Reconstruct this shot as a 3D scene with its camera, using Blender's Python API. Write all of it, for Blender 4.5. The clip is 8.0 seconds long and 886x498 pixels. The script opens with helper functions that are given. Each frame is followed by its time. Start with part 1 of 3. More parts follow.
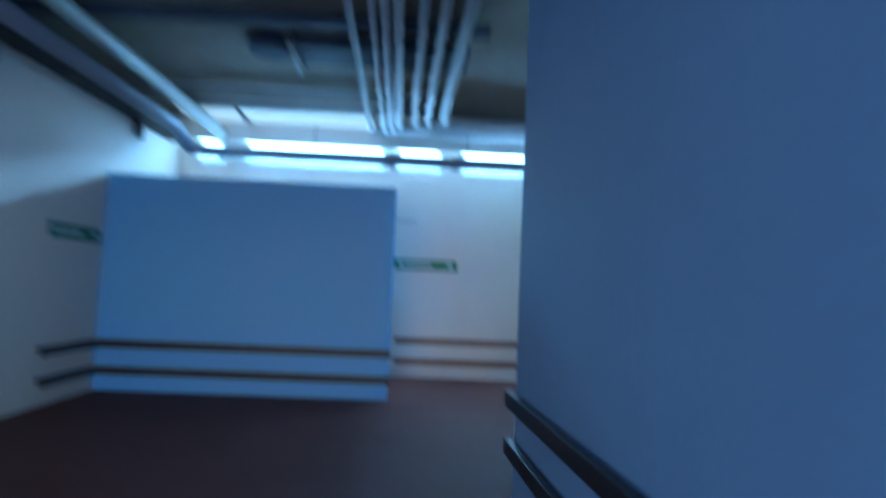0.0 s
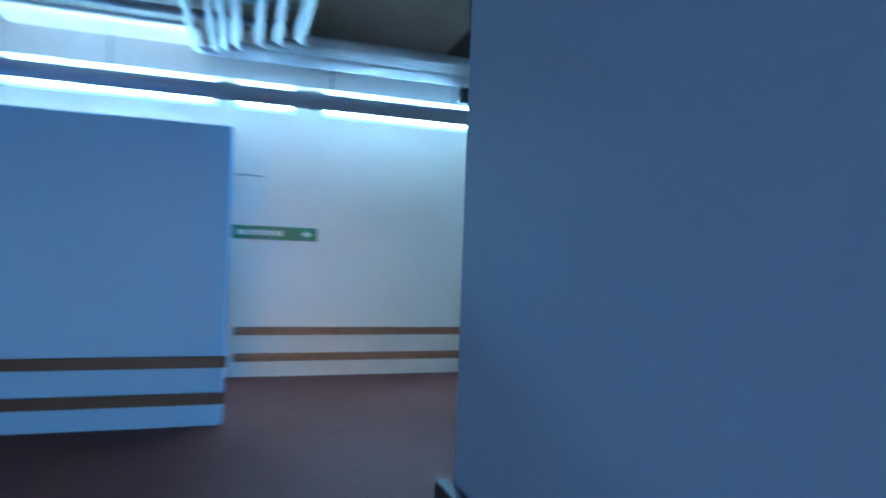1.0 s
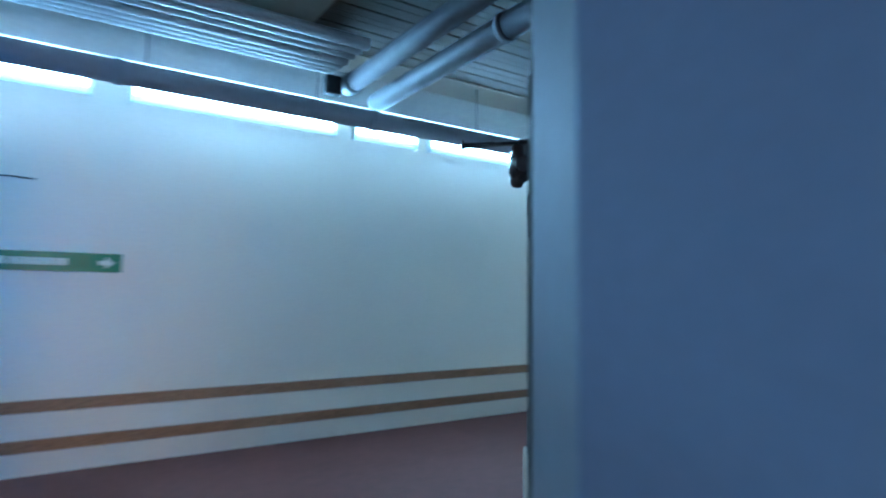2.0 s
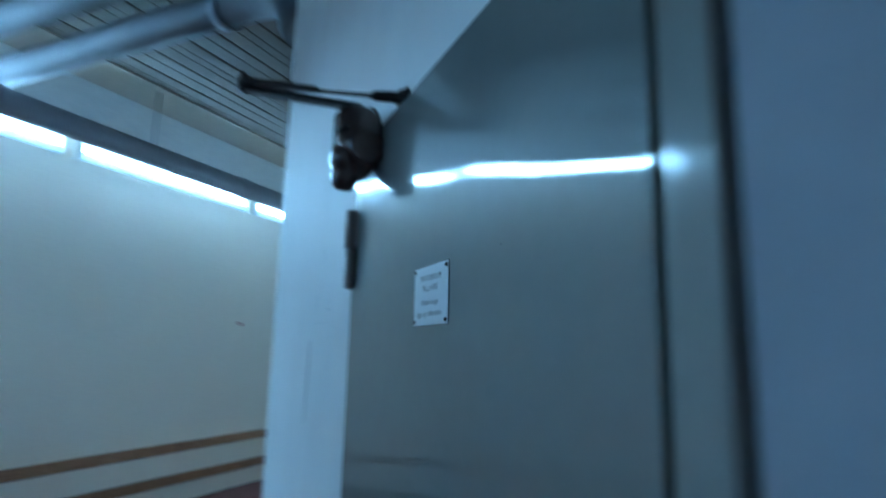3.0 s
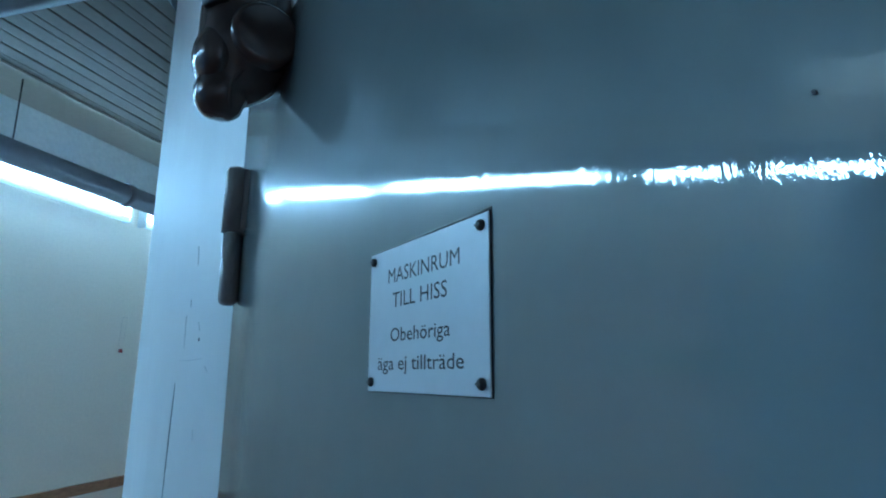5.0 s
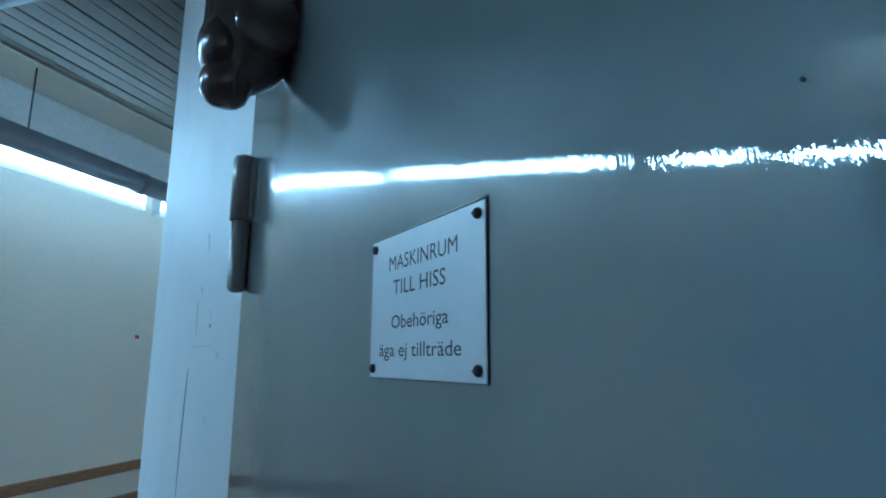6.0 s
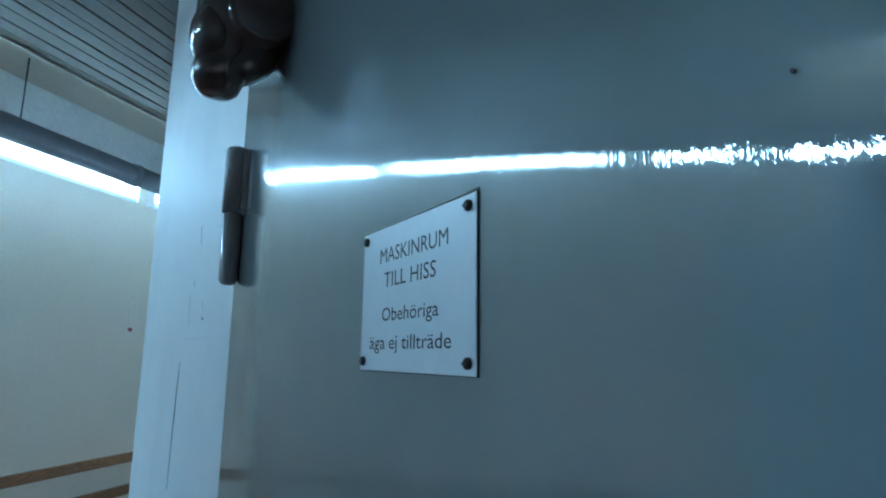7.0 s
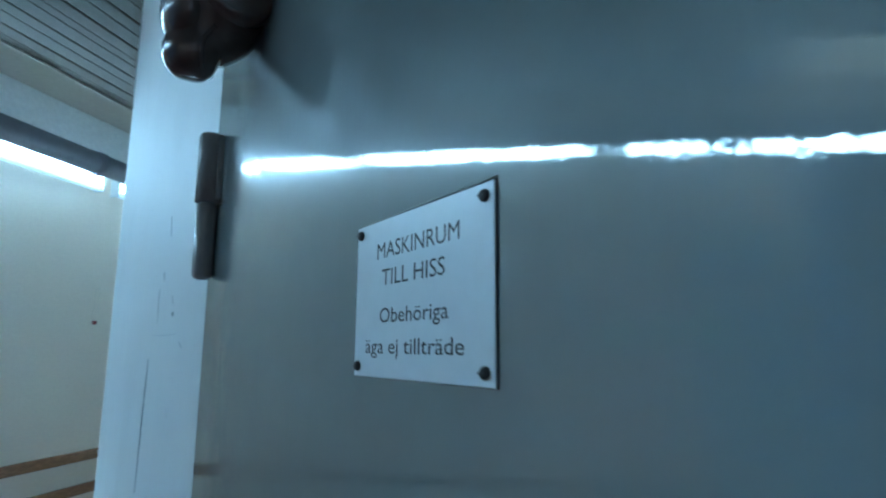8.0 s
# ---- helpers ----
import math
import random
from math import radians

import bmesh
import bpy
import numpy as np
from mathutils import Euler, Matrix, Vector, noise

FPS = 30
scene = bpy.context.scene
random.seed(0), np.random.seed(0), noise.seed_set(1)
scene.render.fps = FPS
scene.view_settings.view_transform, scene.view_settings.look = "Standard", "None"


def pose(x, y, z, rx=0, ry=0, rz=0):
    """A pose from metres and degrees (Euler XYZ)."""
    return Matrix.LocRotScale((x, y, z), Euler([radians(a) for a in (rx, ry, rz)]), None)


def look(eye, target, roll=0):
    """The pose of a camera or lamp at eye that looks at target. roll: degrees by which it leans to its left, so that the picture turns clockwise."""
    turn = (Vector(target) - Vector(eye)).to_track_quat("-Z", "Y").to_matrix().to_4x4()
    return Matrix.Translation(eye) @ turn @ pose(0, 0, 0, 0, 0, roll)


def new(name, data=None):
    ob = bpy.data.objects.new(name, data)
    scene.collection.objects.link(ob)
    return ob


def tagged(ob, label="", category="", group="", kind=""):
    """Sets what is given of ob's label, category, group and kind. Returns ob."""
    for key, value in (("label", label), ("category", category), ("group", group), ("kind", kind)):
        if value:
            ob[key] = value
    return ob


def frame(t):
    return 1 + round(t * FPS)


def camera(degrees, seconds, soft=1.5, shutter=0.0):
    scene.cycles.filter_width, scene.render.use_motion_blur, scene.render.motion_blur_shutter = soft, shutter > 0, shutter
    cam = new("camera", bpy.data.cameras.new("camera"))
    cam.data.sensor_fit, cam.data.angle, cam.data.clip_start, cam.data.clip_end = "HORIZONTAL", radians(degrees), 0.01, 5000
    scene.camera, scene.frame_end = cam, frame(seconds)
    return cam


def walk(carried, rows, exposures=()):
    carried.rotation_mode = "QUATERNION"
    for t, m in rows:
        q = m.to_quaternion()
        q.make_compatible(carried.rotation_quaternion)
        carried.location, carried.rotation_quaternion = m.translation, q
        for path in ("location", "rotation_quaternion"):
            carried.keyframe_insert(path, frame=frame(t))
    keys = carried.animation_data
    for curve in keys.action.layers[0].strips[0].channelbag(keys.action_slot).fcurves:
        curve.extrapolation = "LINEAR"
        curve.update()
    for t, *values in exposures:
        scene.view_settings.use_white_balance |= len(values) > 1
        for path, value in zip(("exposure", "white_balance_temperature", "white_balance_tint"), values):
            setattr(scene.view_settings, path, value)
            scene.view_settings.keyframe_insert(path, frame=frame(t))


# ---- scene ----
cam = camera(74.01, 8.0, soft=2.0, shutter=0.9)
PATH = [
    (0, (2.3047, -1.9329, 1.4760), (2.3855, 0.0608, 1.6132), 2.512),
    (0.2, (2.3109, -1.4715, 1.4545), (2.4848, 0.5208, 1.4784), 2.558),
    (0.5, (2.3089, -0.9501, 1.5500), (2.5452, 1.0349, 1.6121), 1.158),
    (1, (2.2610, -0.0023, 1.6804), (2.8512, 1.9086, 1.6984), 2.179),
    (1.2, (2.2970, 0.3681, 1.6089), (3.0088, 2.2370, 1.6332), 1.621),
    (2.3, (2.5454, 2.0003, 1.6327), (3.8012, 3.5471, 1.8069), 1.066),
    (2.5, (2.6517, 2.1864, 1.6564), (4.0600, 3.6046, 1.7300), 2.879),
    (2.7, (2.7477, 2.3500, 1.6522), (4.3545, 3.5246, 1.8489), 3.182),
    (2.9, (2.8345, 2.4799, 1.6862), (4.5848, 3.3821, 2.0366), 1.618),
    (3.1, (2.9043, 2.5650, 1.7131), (4.7309, 3.3119, 2.0382), 1.418),
    (3.3, (2.9723, 2.6188, 1.7186), (4.8269, 3.2698, 2.0884), 1.240),
    (3.5, (3.0487, 2.6624, 1.7181), (4.9177, 3.2568, 2.1097), 1.332),
    (4, (3.2037, 2.7359, 1.7467), (5.0988, 3.2205, 2.1632), 0.428),
    (4.5, (3.2339, 2.7504, 1.7430), (5.1285, 3.2340, 2.1632), 0.175),
    (5, (3.2398, 2.7433, 1.7416), (5.1243, 3.2634, 2.1638), 0.260),
    (6.5, (3.2403, 2.7368, 1.7422), (5.1239, 3.3026, 2.1056), 0.412),
    (7, (3.2418, 2.7361, 1.7412), (5.1320, 3.2819, 2.1009), 0.689),
    (7.5, (3.2444, 2.7371, 1.7410), (5.1432, 3.2669, 2.0782), 0.836),
    (8, (3.2617, 2.7563, 1.7466), (5.1798, 3.2132, 2.0811), 0.439),
]
walk(cam, [(t, look(eye, target, roll)) for t, eye, target, roll in PATH],
     exposures=((0, 0.27, 4740, 10), (0.5, 0.57, 4850, 10), (1.2, 0.7, 5000, 10), (2.5, 0.5, 5050, 10), (3.0, 0.37, 5160, 10), (4.5, 0.45, 5200, 10), (8, 0.55, 5750, 10)))
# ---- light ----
REAR_BLUE = (0.30, 0.62, 1.0)
TUBE = (0.55, 1.0, 1.27)
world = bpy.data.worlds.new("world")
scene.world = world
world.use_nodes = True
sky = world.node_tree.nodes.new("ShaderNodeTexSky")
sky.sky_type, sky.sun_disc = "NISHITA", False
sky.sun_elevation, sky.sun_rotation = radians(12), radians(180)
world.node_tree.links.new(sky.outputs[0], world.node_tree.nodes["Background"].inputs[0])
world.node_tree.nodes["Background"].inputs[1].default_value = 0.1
# Area lamp added in an assumed gateway, as blue fill from behind.
rear_fill_light = bpy.data.lights.new("rear_blue_fill", "AREA")
rear_fill_light.shape, rear_fill_light.size, rear_fill_light.size_y = "RECTANGLE", 4.0, 2.9
rear_fill_light.color, rear_fill_light.energy = REAR_BLUE, 90
rear_fill_lamp = new("rear_blue_fill", rear_fill_light)
rear_fill_lamp.matrix_world = look((0.4, -6.05, 1.5), (0.4, 0, 1.5))


# ---- materials ----
def material(name, color, rough=0.5, metal=0.0, grain=60.0, vary=0.08, stain=0.0, stain_scale=1.3, stain_color=None,
             bump=0.1, bump_scale=120.0, stretch=(1, 1, 1), coat=0.0, rough_vary=0.08):
    """Painted, metal or mineral surface: colour varied at two scales, with fine relief."""
    m = bpy.data.materials.new(name)
    m.use_nodes = True
    t = m.node_tree
    b = t.nodes["Principled BSDF"]
    geo = t.nodes.new("ShaderNodeNewGeometry")
    mp = t.nodes.new("ShaderNodeMapping")
    mp.inputs["Scale"].default_value = stretch
    t.links.new(geo.outputs["Position"], mp.inputs["Vector"])

    def noise_node(scale, detail=4.0):
        n = t.nodes.new("ShaderNodeTexNoise")
        n.inputs["Scale"].default_value, n.inputs["Detail"].default_value = scale, detail
        t.links.new(mp.outputs[0], n.inputs["Vector"])
        return n
    fine, broad = noise_node(grain), noise_node(stain_scale, 6.0)
    ramp = t.nodes.new("ShaderNodeValToRGB")
    ramp.color_ramp.elements[0].position, ramp.color_ramp.elements[1].position = 0.3, 0.7
    ramp.color_ramp.elements[0].color = (*[c * (1 - vary) for c in color], 1)
    ramp.color_ramp.elements[1].color = (*[min(1, c * (1 + vary)) for c in color], 1)
    t.links.new(fine.outputs[0], ramp.inputs[0])
    mix = t.nodes.new("ShaderNodeMix")
    mix.data_type = "RGBA"
    st = t.nodes.new("ShaderNodeMapRange")
    st.inputs["From Min"].default_value, st.inputs["From Max"].default_value = 0.48, 0.75
    st.inputs["To Max"].default_value = stain
    t.links.new(broad.outputs[0], st.inputs["Value"])
    t.links.new(st.outputs[0], mix.inputs[0])
    t.links.new(ramp.outputs[0], mix.inputs[6])
    mix.inputs[7].default_value = (*(stain_color or [c * 0.6 for c in color]), 1)
    t.links.new(mix.outputs[2], b.inputs["Base Color"])
    rr = t.nodes.new("ShaderNodeMapRange")
    rr.inputs["To Min"].default_value, rr.inputs["To Max"].default_value = max(0.02, rough - rough_vary), rough + rough_vary
    t.links.new(broad.outputs[0], rr.inputs["Value"])
    t.links.new(rr.outputs[0], b.inputs["Roughness"])
    b.inputs["Metallic"].default_value = metal
    b.inputs["Coat Weight"].default_value = coat
    b.inputs["Coat Roughness"].default_value = 0.05
    if bump:
        bn, bm_ = noise_node(bump_scale, 3.0), t.nodes.new("ShaderNodeBump")
        bm_.inputs["Strength"].default_value, bm_.inputs["Distance"].default_value = bump, 0.004
        t.links.new(bn.outputs[0], bm_.inputs["Height"])
        t.links.new(bm_.outputs[0], b.inputs["Normal"])
    return m


def glow(name, color, strength):
    m = bpy.data.materials.new(name)
    m.use_nodes = True
    b = m.node_tree.nodes["Principled BSDF"]
    b.inputs["Base Color"].default_value = (0.8, 0.8, 0.8, 1)
    b.inputs["Emission Color"].default_value = (*color, 1)
    b.inputs["Emission Strength"].default_value = strength
    return m


WALL = material("cream_wall_paint", (0.93, 0.82, 0.69), 0.45, grain=35, vary=0.03, stain=0.10, stain_scale=0.9, bump=0.25, bump_scale=160)
# Darker copy of the slanted wall's paint, with the strip's shade in it.
WALL_W = material("shaded_wall_strip_paint", (0.43, 0.475, 0.54), 0.6, grain=30, vary=0.03, stain=0.35, stain_scale=4.0, bump=0.05, bump_scale=150)
WALL_S = material("pale_blue_wall_paint", (0.89, 0.91, 0.90), 0.6, grain=12, vary=0.008, stain=0.12, stain_scale=5.0, stretch=(1.2, 1.2, 1.0), bump=0.02, bump_scale=150)
# The partition's blue is daylight on white, put into the colour.
WALL_P = material("daylight_tinted_wall_paint", (0.21, 0.51, 0.95), 0.5, grain=30, vary=0.03, stain=0.08, stain_scale=1.0, bump=0.25, bump_scale=150)
# The corridor wall's shade and its blue daylight are put into this colour.
WALL_N = material("shaded_blue_satin_paint", (0.33, 0.445, 0.63), 0.65, grain=30, vary=0.03, stain=0.14, stain_scale=1.4, bump=0.06, bump_scale=140)
FLOOR = material("red_floor_paint", (0.120, 0.036, 0.027), 0.66, grain=9, vary=0.12, stain=0.35, stain_scale=0.8, bump=0.12, bump_scale=50)
SLAB = material("stained_slab_paint", (0.33, 0.275, 0.215), 0.7, grain=14, vary=0.06, stain=0.5, stain_scale=0.9, stain_color=(0.14, 0.11, 0.08), bump=0.3, bump_scale=40)
# Far darker than pale boards are: the ceiling's dimness is put into the colour.
CEIL = material("dimmed_ceiling_paint", (0.074, 0.053, 0.037), 0.6, grain=20, vary=0.06, stain=0.35, stain_scale=0.7, stain_color=(0.11, 0.08, 0.052), bump=0.2)
# Lightened to stand in for lamp glow that the beam's lip blocks.
BOARD = material("lamplit_ceiling_board", (0.52, 0.45, 0.36), 0.6, grain=20, vary=0.04, stain=0.1)
CONC = material("grey_concrete_paint", (0.80, 0.78, 0.72), 0.6, grain=30, vary=0.06, stain=0.25, bump=0.3)
# Same wood as the lit rails, with the shade on it put into the colour.
WOOD_SHADED = material("shaded_wood", (0.032, 0.022, 0.021), 0.42, grain=14, vary=0.3, stain=0.4, stain_scale=2.2, bump=0.2, bump_scale=60, stretch=(1, 1, 6))
WOOD = material("orange_brown_wood", (0.33, 0.155, 0.072), 0.45, grain=14, vary=0.3, stain=0.4, stain_scale=2.2, bump=0.2, bump_scale=60, stretch=(1, 1, 6))
PIPE = material("grey_pipe_paint", (0.26, 0.27, 0.31), 0.5, grain=18, vary=0.05, stain=0.2, bump=0.1)
PIPE_D = material("dull_grey_pipe_paint", (0.13, 0.135, 0.15), 0.62, grain=18, vary=0.06, stain=0.25, bump=0.1)
PIPE_B = material("beige_pipe_jacket", (0.22, 0.205, 0.18), 0.55, grain=20, vary=0.05, stain=0.2, bump=0.15)
PIPE_W = material("white_pipe_jacket", (0.42, 0.43, 0.44), 0.45, grain=20, vary=0.05, stain=0.2, bump=0.15)
DUCT = material("dark_blue_duct_paint", (0.050, 0.060, 0.085), 0.75, grain=20, vary=0.15, stain=0.2, bump=0.1)
DARK = material("black_rubber", (0.012, 0.012, 0.013), 0.6, vary=0.2, bump=0.1)
STEEL = material("galvanised_steel", (0.45, 0.46, 0.47), 0.38, metal=0.9, grain=90, vary=0.15, bump=0.05)
DOORP = material("grey_door_enamel", (0.222, 0.255, 0.250), 0.2, coat=1.0, grain=40, vary=0.02, stain=0.06, stain_scale=2.0, bump=0.0, rough_vary=0.015)
FRAMEP = material("grey_frame_enamel", (0.295, 0.315, 0.30), 0.09, grain=40, vary=0.03, stain=0.08, bump=0.03, bump_scale=90)
CLOSER = material("brown_bronze_enamel", (0.120, 0.085, 0.074), 0.2, metal=0.25, grain=80, vary=0.10, bump=0.02, bump_scale=220, coat=0.5)
ARM = material("dark_steel", (0.035, 0.032, 0.032), 0.4, metal=0.6, grain=90, vary=0.2, bump=0.05)
HINGE = material("painted_hinge_steel", (0.38, 0.36, 0.345), 0.22, grain=160, vary=0.08, stain=0.15, stain_scale=60, stain_color=(0.24, 0.23, 0.22), bump=0.10, bump_scale=420, stretch=(1, 1, 0.35))
PLATE = material("engraved_plate", (0.80, 0.84, 0.86), 0.33, grain=120, vary=0.02, stain=0.08, stain_scale=40, stain_color=(0.66, 0.69, 0.7), bump=0.02, bump_scale=300)
INK = material("black_lettering", (0.012, 0.012, 0.014), 0.5, vary=0.2, bump=0.0)
GREEN = material("green_sign", (0.015, 0.20, 0.085), 0.3, vary=0.08, bump=0.02)
SIGNW = material("white_sign_print", (0.66, 0.80, 0.70), 0.35, vary=0.05, bump=0.0)
CRACK = material("crack_dirt", (0.16, 0.19, 0.21), 0.7, vary=0.2, bump=0.0)
RED = material("red_mark", (0.42, 0.06, 0.05), 0.5, vary=0.2, bump=0.0)
SMUDGE = material("faint_grey_smudge", (0.74, 0.66, 0.56), 0.6, vary=0.1, bump=0.0)
SCUFF = material("faint_blue_grey_scuff", (0.74, 0.77, 0.77), 0.7, vary=0.1, bump=0.0)
OPAL = glow("lit_opal_cover", TUBE, 50.0)
OPAL_UP = glow("lit_upper_cover", TUBE, 8.0)
PANEL_GLOW = glow("lit_yellowed_cover", (0.80, 1.0, 0.86), 0.45)
OPAL_DIM = glow("lit_opal_skirt", TUBE, 0.45)
HOUSING = material("white_lamp_housing", (0.75, 0.77, 0.78), 0.4, vary=0.02, bump=0.02)


def door_waves():
    """Brushed vertical waves in the enamel."""
    t = DOORP.node_tree
    geo = t.nodes.new("ShaderNodeNewGeometry")
    heights = []
    for scale, stretch, amount in ((1.0, (430, 430, 12), 0.07), (1.0, (14, 14, 6), 0.05), (1.0, (900, 900, 320), 0.04), (1.0, (330, 330, 50), 0.055)):
        mp = t.nodes.new("ShaderNodeMapping")
        mp.inputs["Scale"].default_value = stretch
        n = t.nodes.new("ShaderNodeTexNoise")
        n.inputs["Scale"].default_value, n.inputs["Detail"].default_value = scale, 2.0
        t.links.new(geo.outputs["Position"], mp.inputs["Vector"])
        t.links.new(mp.outputs[0], n.inputs["Vector"])
        k = t.nodes.new("ShaderNodeMath")
        k.operation = "MULTIPLY"
        k.inputs[1].default_value = amount
        t.links.new(n.outputs[0], k.inputs[0])
        heights.append(k)
    b = heights[0]
    for h in heights[1:]:
        a = t.nodes.new("ShaderNodeMath")
        t.links.new(b.outputs[0], a.inputs[0])
        t.links.new(h.outputs[0], a.inputs[1])
        b = a
    bm_ = t.nodes.new("ShaderNodeBump")
    bm_.inputs["Strength"].default_value, bm_.inputs["Distance"].default_value = 0.5, 0.0011
    t.links.new(b.outputs[0], bm_.inputs["Height"])
    paint = t.nodes["Principled BSDF"]
    paint.inputs["Coat Roughness"].default_value = 0.012
    paint.inputs["Coat IOR"].default_value = 1.75
    paint.inputs["Specular IOR Level"].default_value = 0.04
    t.links.new(bm_.outputs[0], paint.inputs["Normal"])
    t.links.new(bm_.outputs[0], paint.inputs["Coat Normal"])


door_waves()
for matt, level in ((FLOOR, 0.3), (CEIL, 0.08), (BOARD, 0.15), (SLAB, 0.15)):
    matt.node_tree.nodes["Principled BSDF"].inputs["Specular IOR Level"].default_value = level


# ---- mesh tools ----
def box(bm, x0, x1, y0, y1, z0, z1, bevel=0.0):
    g = bmesh.ops.create_cube(bm, size=1.0)
    bmesh.ops.scale(bm, vec=(x1 - x0, y1 - y0, z1 - z0), verts=g["verts"])
    bmesh.ops.translate(bm, vec=((x0 + x1) / 2, (y0 + y1) / 2, (z0 + z1) / 2), verts=g["verts"])
    if bevel:
        edges = list({e for v in g["verts"] for e in v.link_edges})
        bmesh.ops.bevel(bm, geom=edges, offset=bevel, segments=2, affect="EDGES", profile=0.5)
    return bm


def tube(bm, points, r, sides=20, caps=True):
    """A round bar along points; r is one radius or one for each point."""
    pts = [Vector(p) for p in points]
    rs = r if isinstance(r, (list, tuple)) else [r] * len(pts)
    rings, side = [], None
    for i, p in enumerate(pts):
        d = (pts[min(i + 1, len(pts) - 1)] - pts[max(i - 1, 0)]).normalized()
        if side is None:
            side = d.cross(Vector((0, 0, 1)) if abs(d.z) < 0.9 else Vector((1, 0, 0))).normalized()
        side = (side - d * side.dot(d)).normalized()
        up = d.cross(side)
        rings.append([bm.verts.new(p + rs[i] * (math.cos(a) * side + math.sin(a) * up))
                      for a in (2 * math.pi * k / sides for k in range(sides))])
    for a, b in zip(rings, rings[1:]):
        for k in range(sides):
            f = bm.faces.new((a[k], a[(k + 1) % sides], b[(k + 1) % sides], b[k]))
            f.smooth = True
    if caps:
        bm.faces.new(rings[0][::-1])
        bm.faces.new(rings[-1])
    return bm


def bend(a, b, c, r, steps=7):
    """Points of a rounded corner at b between a and c."""
    a, b, c = Vector(a), Vector(b), Vector(c)
    p, q = b + (a - b).normalized() * r, b + (c - b).normalized() * r
    return [p * (1 - t) ** 2 + b * 2 * t * (1 - t) + q * t ** 2 for t in (k / steps for k in range(steps + 1))]


def prism(bm, outline, z0, z1):
    low = [bm.verts.new((x, y, z0)) for x, y in outline]
    top = [bm.verts.new((x, y, z1)) for x, y in outline]
    n = len(outline)
    for k in range(n):
        bm.faces.new((low[k], low[(k + 1) % n], top[(k + 1) % n], top[k]))
    bm.faces.new(low[::-1])
    bm.faces.new(top)
    return bm


def mesh_object(name, bm, mat):
    bmesh.ops.recalc_face_normals(bm, faces=bm.faces)
    me = bpy.data.meshes.new(name)
    bm.to_mesh(me)
    bm.free()
    me.materials.append(mat)
    return new(name, me)


def part(name, bm, mat, parent, label=""):
    ob = mesh_object(name, bm, mat)
    ob.parent = parent
    return tagged(ob, label)


def thing(name, m, label, category, group="", kind=""):
    ob = new(name)
    ob.matrix_world = m
    return tagged(ob, label, category, group, kind)


def setting(name, bm, mat, label, category):
    return tagged(mesh_object(name, bm, mat), label, category, kind="structure")


def B():
    return bmesh.new()


# ---- plan ----
YA = 8.0              # far wall
XL = -1.81            # side wall
YP, XP, ZP = 5.876, 1.962, 2.81    # partition
XN, YN = 3.027, 2.212  # near wall and its corner
ZC = 4.10             # ceiling
XE, YB = 14.0, -6.0   # ends of the place
ANG = radians(47.06)
U, NRM, DIST = Vector((math.cos(ANG), math.sin(ANG))), Vector((math.sin(ANG), -math.cos(ANG))), 0.6431
HINGE_ALONG = 4.83
o2 = U * HINGE_ALONG + NRM * DIST
# door frame of reference: x from the hinge to the lock side, y into the wall, z up
DOOR = Matrix(((-U.x, NRM.x, 0, o2.x), (-U.y, NRM.y, 0, o2.y), (0, 0, 1, 0), (0, 0, 0, 1)))


def dp(x, y):
    p = DOOR @ Vector((x, y, 0))
    return (p.x, p.y)


def near_x(y):
    """Face of the near wall, which runs at a slight angle."""
    return XN + 0.06 * (YN - y)


LEAF_W, LEAF_TOP = 0.750, 2.062

# ---- structure ----
setting("floor", box(B(), XL - 0.3, XE + 0.3, YB - 6.0, YA + 0.3, -0.2, 0.0), FLOOR, "red-brown painted concrete floor, worn and slightly glossy", "floor")
setting("wall_far", box(B(), XL - 0.3, XE + 0.3, YA, YA + 0.25, 0, ZC + 0.3), WALL, "white painted long wall with faint scuffs", "wall")
setting("wall_side", box(B(), XL - 0.25, XL, YB, YA, 0, ZC + 0.3), WALL, "white painted side wall of the basement hall", "wall")
setting("wall_end", box(B(), XE, XE + 0.25, 3.6, YA, 0, ZC + 0.3), WALL, "white painted end wall", "wall")
# Unseen wall; its gateway is added to let the blue fill in.
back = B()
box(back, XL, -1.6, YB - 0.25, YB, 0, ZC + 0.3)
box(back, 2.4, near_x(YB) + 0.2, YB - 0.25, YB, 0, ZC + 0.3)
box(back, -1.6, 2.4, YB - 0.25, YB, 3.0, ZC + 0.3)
setting("wall_back", back, WALL, "unseen white back wall, with a gateway added for the blue fill", "wall")
setting("wall_near", prism(B(), [(XN, YN), (XN + 0.2, YN), (near_x(YB) + 0.2, YB), (near_x(YB), YB)], 0, ZC + 0.3), WALL_N, "satin painted corridor wall with soft scuffs, blue shade in its colour", "wall")

# slanted wall beside the door, turning in a soft curve into the wall beyond
turn_r, start = 0.35, dp(-1.11, 0)
centre = (start[0] + NRM.x * turn_r, start[1] + NRM.y * turn_r)
a0 = math.atan2(-NRM.y, -NRM.x)
arc = [(centre[0] + turn_r * math.cos(a0 + (math.pi / 2 - a0) * k / 12), centre[1] + turn_r * math.sin(a0 + (math.pi / 2 - a0) * k / 12)) for k in range(13)]
y_beyond = arc[-1][1]
outline = [dp(-0.004, 0)] + arc + [(XE, y_beyond), (XE, y_beyond - 0.25), (4.9, y_beyond - 0.25), dp(-0.004, 0.28)]
ob = setting("wall_slanted", prism(B(), outline, 0, ZC + 0.3), WALL_S, "pale painted slanted wall with a rounded corner", "wall")
